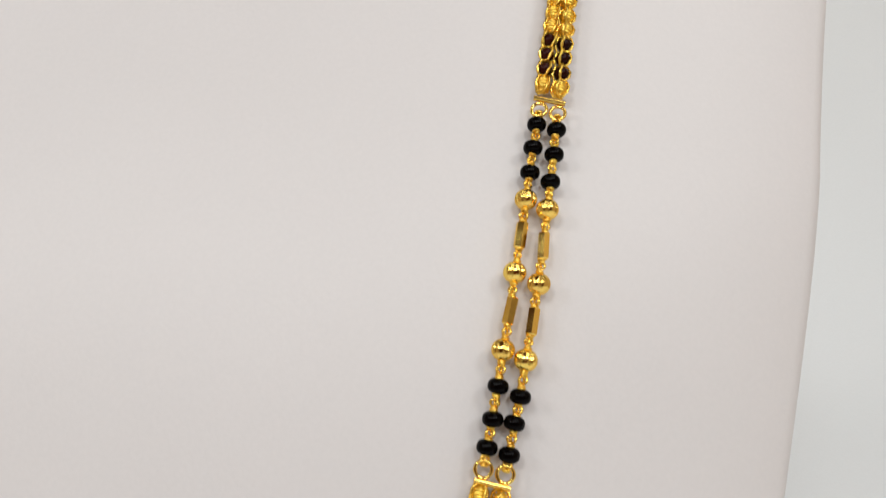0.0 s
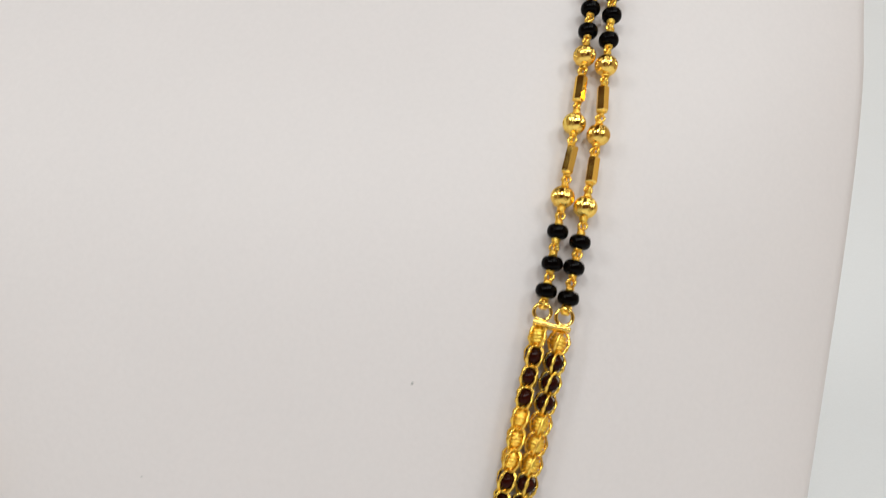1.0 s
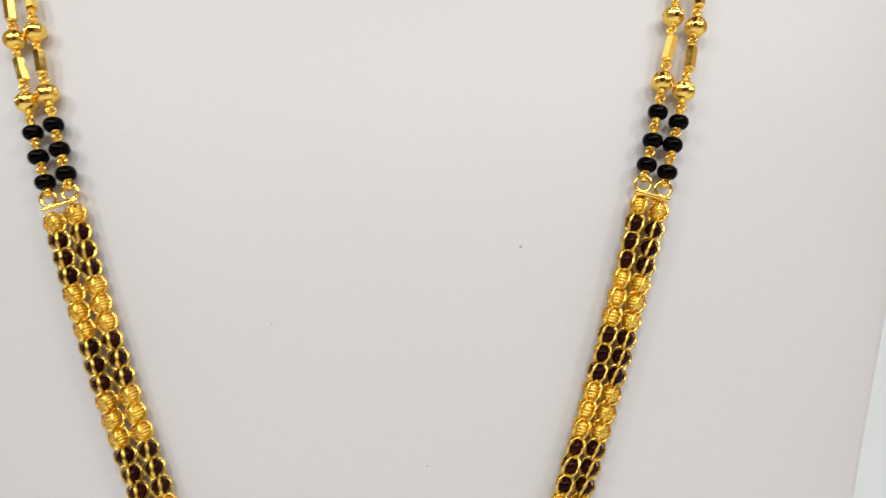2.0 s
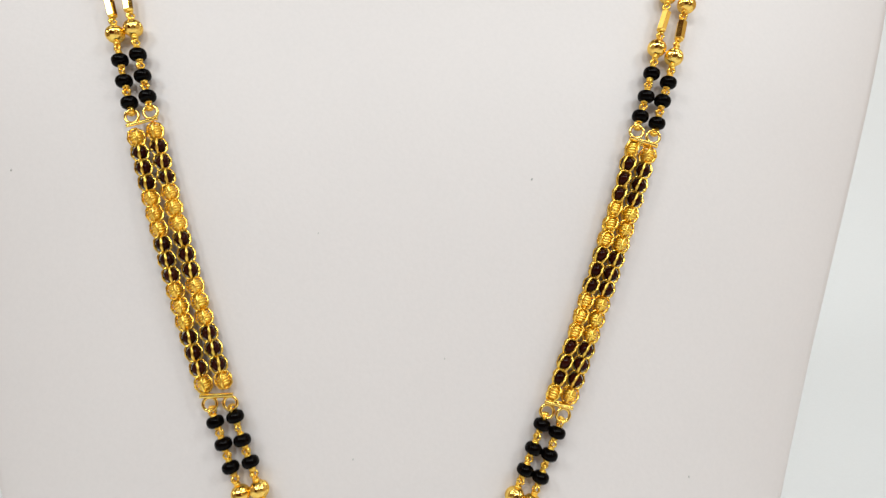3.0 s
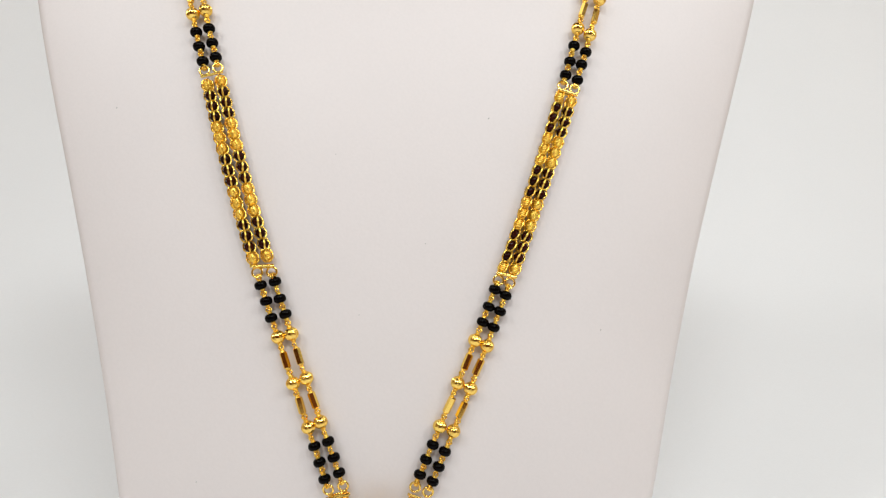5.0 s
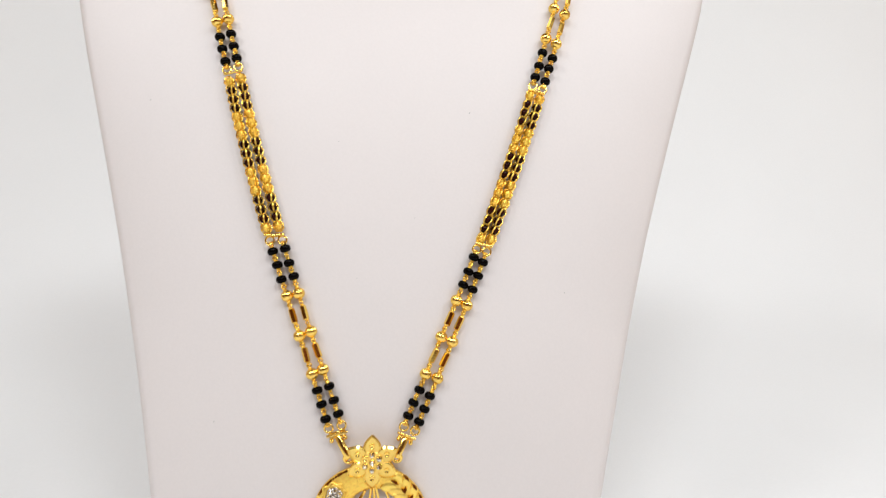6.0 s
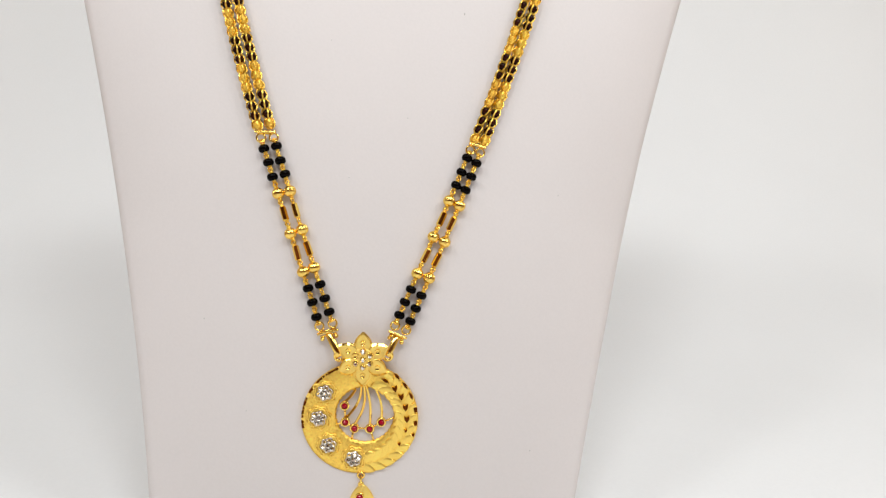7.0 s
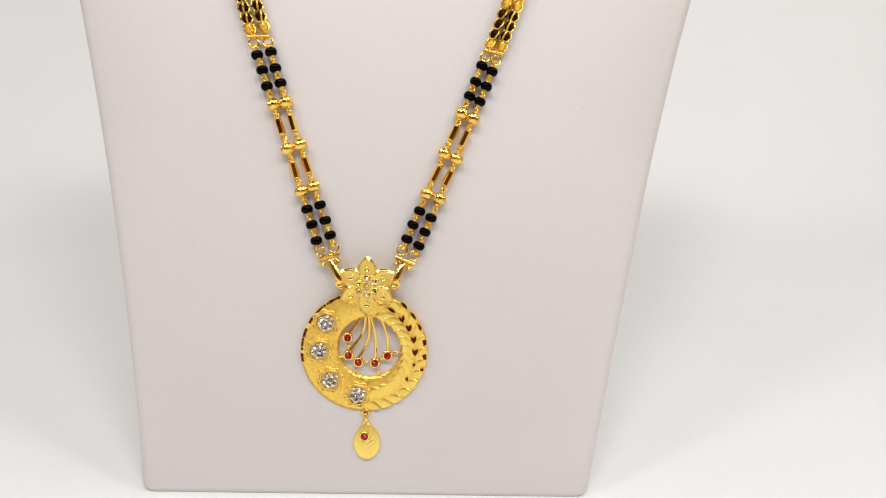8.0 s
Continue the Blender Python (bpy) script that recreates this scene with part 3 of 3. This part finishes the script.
def faceted_stone(r, height=0.45, n=8):
    """A brilliant: table, crown facets and girdle."""
    bm = bmesh.new()
    rows = []
    for rr, h, off in ((1.0, -0.5, 0), (1.0, 0.0, 0), (0.80, 0.75, 0.5), (0.42, 1.25, 0)):
        rows.append([bm.verts.new((rr * r * math.cos(2 * math.pi * (j + off) / n) * MM, -height * h * MM, rr * r * math.sin(2 * math.pi * (j + off) / n) * MM)) for j in range(n)])
    for one, two in zip(rows, rows[1:]):
        for j in range(n):
            q = (one[j], one[(j + 1) % n], two[(j + 1) % n], two[j])
            bm.faces.new((q[0], q[1], q[2])), bm.faces.new((q[0], q[2], q[3]))
    bm.faces.new(rows[0][::-1]), bm.faces.new(rows[-1])
    return bm


def lobed(r, lobes, amount, n=72):
    return [((r * (1 + amount * math.cos(lobes * 2 * math.pi * i / n))) * math.cos(2 * math.pi * i / n),
             (r * (1 + amount * math.cos(lobes * 2 * math.pi * i / n))) * math.sin(2 * math.pi * i / n)) for i in range(n)]


def bevel(bm, pts, side):
    """A bright bevel outside an edge given as x, z, height in millimetres."""
    rows = []
    for i, p in enumerate(pts):
        t = (pts[min(i + 1, len(pts) - 1)] - pts[max(i - 1, 0)]).normalized()
        out = Vector((-t.y, t.x)) * side
        inner, outer = Vector((p.x, p.y)) - out * 0.22, Vector((p.x, p.y)) + out * 0.20
        rows.append([bm.verts.new((q.x * MM, -h * MM, q.y * MM)) for q, h in ((inner, p.z + 0.07), (outer, p.z - 0.26), (outer, p.z - 0.6), (inner, p.z - 0.3))])
    for one, two in zip(rows, rows[1:]):
        for j in range(4):
            bm.faces.new((one[j], one[(j + 1) % 4], two[(j + 1) % 4], two[j]))
    bm.faces.new(rows[0][::-1]), bm.faces.new(rows[-1])
    return bm


def cup_mesh():
    """A small round mirror-bright bowl in a thin raised edge."""
    bm = bmesh.new()
    rows = []
    for rr, h in ((0.76, 0.0), (0.71, 0.26), (0.63, 0.29), (0.54, 0.19), (0.40, 0.10), (0.22, 0.05), (0.06, 0.03)):
        ring = [(rr * math.cos(2 * math.pi * j / 20), rr * math.sin(2 * math.pi * j / 20)) for j in range(20)]
        rows.append([bm.verts.new((x * MM, -h * MM, z * MM)) for x, z in ring])
    for one, two in zip(rows, rows[1:]):
        for j in range(20):
            bm.faces.new((one[j], one[(j + 1) % 20], two[(j + 1) % 20], two[j]))
    bm.faces.new(rows[0][::-1]), bm.faces.new(rows[-1])
    return bm


for k in range(6):
    sub("petal", petal(), gold_petal, "", True, (0.25, 0.45, 0.4), 90 + 60 * k)
    a = radians(90 + 60 * k)
    sub("petal_cup", cup_mesh(), gold_cut, "tiny bright gold cup", True, (0.25 + 4.3 * math.cos(a), 1.42, 0.4 + 4.3 * math.sin(a)))
    for side in (1, -1):
        edge = bmesh.new()
        pts = []
        for x, w in petal_outline(7.1, 4.25, 1.6)[2:]:
            f = (x - 1.6) / 5.5
            pts.append(Vector((x, side * w, 1.05 - 0.10 * f * f + 0.22 - 0.05 * f)))
        bevel(edge, pts, side)
        sub("petal_rim", edge, gold_cut, "bright cut rim", False, (0.25, 0.45, 0.4), 90 + 60 * k)

boss = bmesh.new()
slab(boss, [(x * MM, z * MM) for x, z in lobed(2.95, 6, 0.06)], 0.2 * MM, 1.75 * MM, 0.3 * MM)
sub("flower_boss", boss, gold_petal, "", False, (0.25, 0, 0.4))


def stone(x, h, z, r, mat=clear_stone, name="clear_stone", label="clear sparkling stone"):
    sub(name, faceted_stone(r, 0.6 if mat is clear_stone else 0.5, 8), mat, label, False, (x, h, z), rng.uniform(0, 60), (rng.uniform(-14, 14), rng.uniform(-14, 14)))


def collar(x, h, z, r, wire, mat=gold):
    bm = bmesh.new()
    tube(bm, ring_points(r * MM, r * MM, 18), wire * MM, 6, True)
    sub("bezel", bm, mat, "", True, (x, h, z))


stone(0.25, 1.95, 0.4, 0.70)
collar(0.25, 1.82, 0.4, 0.80, 0.15)
for k in range(6):
    a = radians(90 - 60 * k)
    x, z = 0.25 + 2.1 * math.cos(a), 0.4 + 2.1 * math.sin(a)
    if k != 5:
        stone(x, 1.9, z, 0.70)
    else:
        sub("empty_seat", cup_mesh(), gold_cut, "empty stone seat", True, (x, 1.72, z))
    collar(x, 1.8, z, 0.80, 0.16)


def stone_cluster(x, z):
    """Seven clear stones in a scalloped gold setting."""
    plate = bmesh.new()
    slab(plate, [(u * MM, w * MM) for u, w in lobed(2.05, 6, 0.09)], -0.2 * MM, 0.42 * MM, 0.1 * MM)
    sub("silver_plate", plate, silver, "bright silver stone setting", False, (x, 0, z), 15)
    for r, wave, wire, h in ((3.1, 0.09, 0.24, -0.02), (2.5, 0.06, 0.27, 0.08)):
        rim = bmesh.new()
        tube(rim, [(u * MM, 0.04 * MM * math.sin(3 * i), w * MM) for i, (u, w) in enumerate(lobed(r, 8, wave, 64))], wire * MM, 7, True)
        sub("scalloped_rim", rim, gold_leaf, "scalloped gold rim", True, (x, h, z), 12)
    grains = bmesh.new()
    for k in range(16):
        a = 2 * math.pi * (k + 0.5) / 16
        rr = rng.uniform(2.75, 3.0)
        bmesh.ops.create_icosphere(grains, subdivisions=1, radius=rng.uniform(0.18, 0.30) * MM,
                                   matrix=Matrix.Translation((rr * math.cos(a) * MM, 0.05 * MM, rr * math.sin(a) * MM)))
    sub("grained_rim", grains, gold_leaf, "grained gold rim", True, (x, 0.16, z), 15)
    stone(x, 0.62, z, 0.62)
    for k in range(6):
        a = radians(60 * k + 15)
        stone(x + 1.32 * math.cos(a), 0.55, z + 1.32 * math.sin(a), 0.62)


for x, z in ((-9.5, -9.2), (-11.1, -16.2), (-8.5, -23.6), (-1.9, -27.3)):
    stone_cluster(x, z)

# five rubies in the opening, on curved stems
RUBIES = [(-4.4, -12.8), (-4.2, -17.3), (-1.8, -19.0), (2.2, -19.1), (5.2, -17.2)]
STEMS = [(-1.6, -8.2, 0.3), (-0.2, -7.4, 1.2), (0.5, -7.2, 1.2), (1.0, -7.0, 0.6), (3.4, -7.8, 0.7)]
for (x, z), (sx, sz, bow) in zip(RUBIES, STEMS):
    stone(x, -0.15, z, 0.76, ruby_red, "ruby", "round red stone")
    collar(x, -0.25, z, 1.0, 0.29)
    cup = bmesh.new()
    slab(cup, [(u * MM, w * MM) for u, w in lobed(1.1, 1, 0)], -1.2 * MM, -0.35 * MM, 0.1 * MM)
    sub("bezel_cup", cup, gold, "", False, (x, 0, z))
    stem = bmesh.new()
    pts = []
    for i in range(11):
        f = i / 10
        pts.append(((sx + (x - sx) * f + bow * math.sin(math.pi * f)) * MM, 0.45 * MM, (sz + (z + 0.9 - sz) * f) * MM))
    tube(stem, pts, 0.26 * MM, 6, False, 1.5)
    sub("stem", stem, gold_cut, "curved gold wire", False)
for (xa, za), (xb, zb) in (((-4.3, -13.8), (-4.25, -16.2)), ((-3.4, -18.0), (-2.6, -18.5)), ((-0.8, -19.05), (1.2, -19.1)), ((3.1, -18.6), (4.3, -17.8)),
                           ((-5.2, -17.6), (-6.8, -18.2)), ((-2.1, -20.0), (-2.5, -22.2)), ((2.6, -20.1), (3.3, -22.5)), ((6.2, -16.9), (8.4, -16.0))):
    strut = bmesh.new()
    tube(strut, [(xa * MM, 0.55 * MM, za * MM), (xb * MM, 0.55 * MM, zb * MM)], 0.26 * MM, 6)
    sub("strut", strut, gold)


def leaf_mesh(length, width, height):
    """A pointed, softly domed leaf with a faint midrib, along x; its tip stands proud of the next leaf."""
    bm = bmesh.new()
    n, k = 9, 4
    rows = []
    for i in range(n + 1):
        f = i / n
        w = width / 2 * max(math.sin(math.pi * (0.10 + 0.90 * f)), 0.0) ** 0.62 if i < n else 0.03
        x = (f - 0.5) * length
        lift = height * (0.55 + 0.45 * f)
        rows.append([bm.verts.new((x * MM, -(lift * (1 - 0.75 * abs(u) ** 2.4) - 0.05 * math.exp(-(u * 5) ** 2)) * MM, u * w * MM)) for u in [j / k for j in range(-k, k + 1)]])
    low = [[bm.verts.new((row[j].co.x, 0.3 * MM, row[j].co.z)) for j in (0, -1)] for row in rows]
    for a in range(n):
        one, two = rows[a], rows[a + 1]
        for j in range(2 * k):
            bm.faces.new((one[j], one[j + 1], two[j + 1], two[j]))
        bm.faces.new((one[-1], low[a][1], low[a + 1][1], two[-1]))
        bm.faces.new((low[a][0], one[0], two[0], low[a + 1][0]))
        bm.faces.new((low[a][1], low[a][0], low[a + 1][0], low[a + 1][1]))
    bm.faces.new([low[0][0], low[0][1], *rows[0][::-1]])
    bm.faces.new([low[-1][1], low[-1][0], *rows[-1]])
    me = mesh_of("leaf", bm, gold_leaf, True)
    me.set_sharp_from_angle(angle=radians(50))
    return me


def cut_mesh(shape, size):
    """A small bright facet with pointed corners, cut at a slant."""
    bm = bmesh.new()
    low = [bm.verts.new((x * size * MM, 0, z * size * MM)) for x, z in shape]
    top = [bm.verts.new((x * 0.94 * size * MM, -(0.60 - 0.36 * z * size) * MM, z * 0.94 * size * MM)) for x, z in shape]
    for a, b, c, d in zip(low, low[1:] + low[:1], top[1:] + top[:1], top):
        bm.faces.new((a, b, c, d))
    bm.faces.new(top), bm.faces.new(low[::-1])
    return mesh_of("cut_facet", bm, gold_cut, False)


LEAF_OUT, LEAF_IN = leaf_mesh(4.5, 3.0, 0.64), leaf_mesh(4.3, 2.9, 0.60)
SHIELD = ((-0.52, 0.46), (-0.05, 0.20), (0.46, 0.56), (0.50, -0.02), (0.12, -0.66), (-0.36, -0.22))
SLANT = ((-0.64, 0.50), (0.02, 0.36), (0.46, -0.02), (0.60, -0.54), (-0.06, -0.24))
TOOTH = ((-0.42, 0.34), (0.20, 0.52), (0.44, 0.30), (0.40, -0.46), (-0.20, -0.58))
CUTS = {"shield": cut_mesh(SHIELD, 1.5), "slant": cut_mesh(SLANT, 1.5), "tooth": cut_mesh(TOOTH, 1.3), "small": cut_mesh(SHIELD, 0.85)}


def on_disc(r, angle, height, turn, tilt=(0, 0)):
    a = radians(angle)
    return PEND @ Matrix.Translation(((DISC_X + r * math.cos(a)) * MM, -height * MM, (DISC_Z + r * math.sin(a)) * MM)) @ pose(0, 0, 0, tilt[0], 0, tilt[1]) @ pose(0, 0, 0, 0, -turn, 0)


for k in range(13):
    angle = 58 - 11.6 * k
    under(pendant, "leaf", LEAF_OUT, on_disc(13.65, angle, -0.42, angle + 90 - 32))
    under(pendant, "leaf", LEAF_IN, on_disc(10.5, angle + 5, -0.2, angle + 90 + 33))
# cut facets: the outer row along the rim, the inner row between the leaves
for kind, x, z, h, turn in (("slant", 8.9, -4.3, -0.25, -4), ("slant", 11.1, -6.8, -0.25, -10), ("slant", 12.7, -9.6, -0.25, -22), ("tooth", 14.0, -13.4, -0.3, 4),
                            ("tooth", 14.1, -17.1, -0.3, 0), ("small", 13.6, -20.4, -0.3, 8), ("slant", 6.0, -5.6, -0.1, 14), ("shield", 8.5, -7.6, -0.05, 12),
                            ("shield", 10.2, -9.8, -0.05, 4), ("shield", 11.4, -12.7, -0.05, 0), ("shield", 11.8, -15.9, -0.05, -4), ("small", 11.6, -19.1, -0.05, 0),
                            ("small", 10.0, -22.9, -0.15, 10)):
    under(pendant, "cut_facet", CUTS[kind], PEND @ Matrix.Translation((x * MM, -h * MM, z * MM)) @ pose(0, 0, 0, 0, -turn, 0), "bright cut facet")

# notched rim along the upper side of the plain half
rim = bmesh.new()
for k in range(26):
    a = radians(114 + 3.0 * k + rng.uniform(-0.5, 0.5))
    long, deep, slope = rng.uniform(0.28, 0.46), rng.uniform(0.22, 0.34), rng.uniform(-0.14, 0.14)
    t, o = Vector((-math.sin(a), math.cos(a))), Vector((math.cos(a), math.sin(a)))
    c = Vector((DISC_X, DISC_Z)) + o * 14.88
    quad = [c - t * long - o * deep, c + t * long - o * deep, c + t * long + o * deep, c - t * long + o * deep]
    v = [rim.verts.new((q.x * MM, 0.9 * MM, q.y * MM)) for q in quad]
    v += [rim.verts.new((q.x * MM, -h * MM, q.y * MM)) for q, h in zip(quad, [-0.36 + slope * i - 0.36 * (q.y - c.y) for i, q in zip((1, -1, -1, 1), quad)])]
    for f in ((0, 3, 2, 1), (4, 5, 6, 7), (0, 1, 5, 4), (1, 2, 6, 5), (2, 3, 7, 6), (3, 0, 4, 7)):
        rim.faces.new([v[i] for i in f])
sub("notched_rim", rim, gold_cut, "diamond-cut notched rim", False)

# rings at the pendant's shoulders and the hooks that hold it
for side, (m, half) in zip((1, -1), hooks):
    loop = bmesh.new()
    tube(loop, ring_points(1.1 * MM, 1.1 * MM, 22), 0.42 * MM, 8, True)
    rx, rz = (6.5, 1.0) if side > 0 else (-5.9, 0.7)
    sub("shoulder_ring", loop, gold, "", True, (rx, -0.1, rz))
    down = -1 if m.col[2][2] > 0 else 1
    top = m.translation + m.col[2].to_3d() * down * 0.7 * MM
    low = PEND @ Vector(((rx + side * 0.1) * MM, 0.2 * MM, (rz + 0.3) * MM))
    mid = (top + low) / 2
    up = (top - low).normalized()
    yy = Vector((0, 1, 0))
    yy = (yy - up * yy.dot(up)).normalized()
    hook_m = Matrix((yy.cross(up), yy, up)).transposed().to_4x4()
    hook_m.translation = mid
    hook = bmesh.new()
    L = (top - low).length
    band(hook, ring_points(0.62 * MM, L * 0.55, 26, (0, 0, 0), "yz"), 0.76 * MM, 0.32 * MM)
    part("hook", hook, gold, necklace, "folded gold hook", hook_m)
    for u in (-0.66, 0.66):
        ball = bmesh.new()
        bmesh.ops.create_icosphere(ball, subdivisions=3, radius=0.58 * MM)
        part("end_ball", ball, gold, necklace, "", m @ Matrix.Translation((u * half, -0.2 * MM, down * 1.5 * MM)))
    low_bar = bmesh.new()
    tube(low_bar, [(-half * 0.8, -0.1 * MM, down * 0.85 * MM), (half * 0.8, -0.1 * MM, down * 0.85 * MM)], 0.30 * MM, 7)
    part("connector_bar", low_bar, gold, necklace, "", m)


# drop under the disc
def drop_body():
    bm = bmesh.new()
    n, k = 64, 20
    def outline(a):
        # wide and round below, drawn to a point above
        c, s = math.cos(a), math.sin(a)
        return (3.35 * c * (1 - 0.34 * max(s, 0) ** 1.2 - 0.1 * max(s, 0) ** 4), 4.9 * s)
    rows = []
    for i in range(k + 1):
        f = i / k
        row = []
        for j in range(n):
            x, z = outline(2 * math.pi * j / n)
            vein = 0.085 * math.sin(5.4 * (z * f - 0.9 * abs(x * f))) * math.sin(math.pi * min(1.0, 0.25 + f)) - 0.14 * math.exp(-(x * f * 3.5) ** 2) if i < k else 0
            row.append(bm.verts.new((x * f * MM, -(0.62 * (1 - f**2.2) - 0.2 + vein) * MM, z * f * MM)) if i else None)
        rows.append(row)
    tip = bm.verts.new((0, -0.42 * MM, 0))
    for j in range(n):
        bm.faces.new((tip, rows[1][j], rows[1][(j + 1) % n]))
    for one, two in zip(rows[1:], rows[2:]):
        for j in range(n):
            bm.faces.new((one[j], two[j], two[(j + 1) % n], one[(j + 1) % n]))
    back = [bm.verts.new((v.co.x, 1.3 * MM, v.co.z)) for v in rows[-1]]
    for j in range(n):
        bm.faces.new((rows[-1][j], back[j], back[(j + 1) % n], rows[-1][(j + 1) % n]))
    bm.faces.new(back)
    return bm


sub("drop", drop_body(), gold_petal, "small gold teardrop with engraved leaf veins", True, (0.45, 0, -39.8))
stone(-0.1, 0.6, -38.1, 0.9, ruby_red, "ruby", "round red stone")
collar(-0.1, 0.5, -38.1, 1.05, 0.24)
for x, z, rx, rz, plane in ((0.1, -32.2, 0.85, 0.85, "xz"), (0.1, -33.6, 0.6, 1.2, "yz"), (0.15, -34.9, 0.55, 0.7, "xz")):
    loop = bmesh.new()
    tube(loop, ring_points(rx * MM, rz * MM, 18, (0, 0, 0), plane), 0.28 * MM, 6, True)
    sub("drop_ring", loop, gold, "", True, (x, -0.4, z))
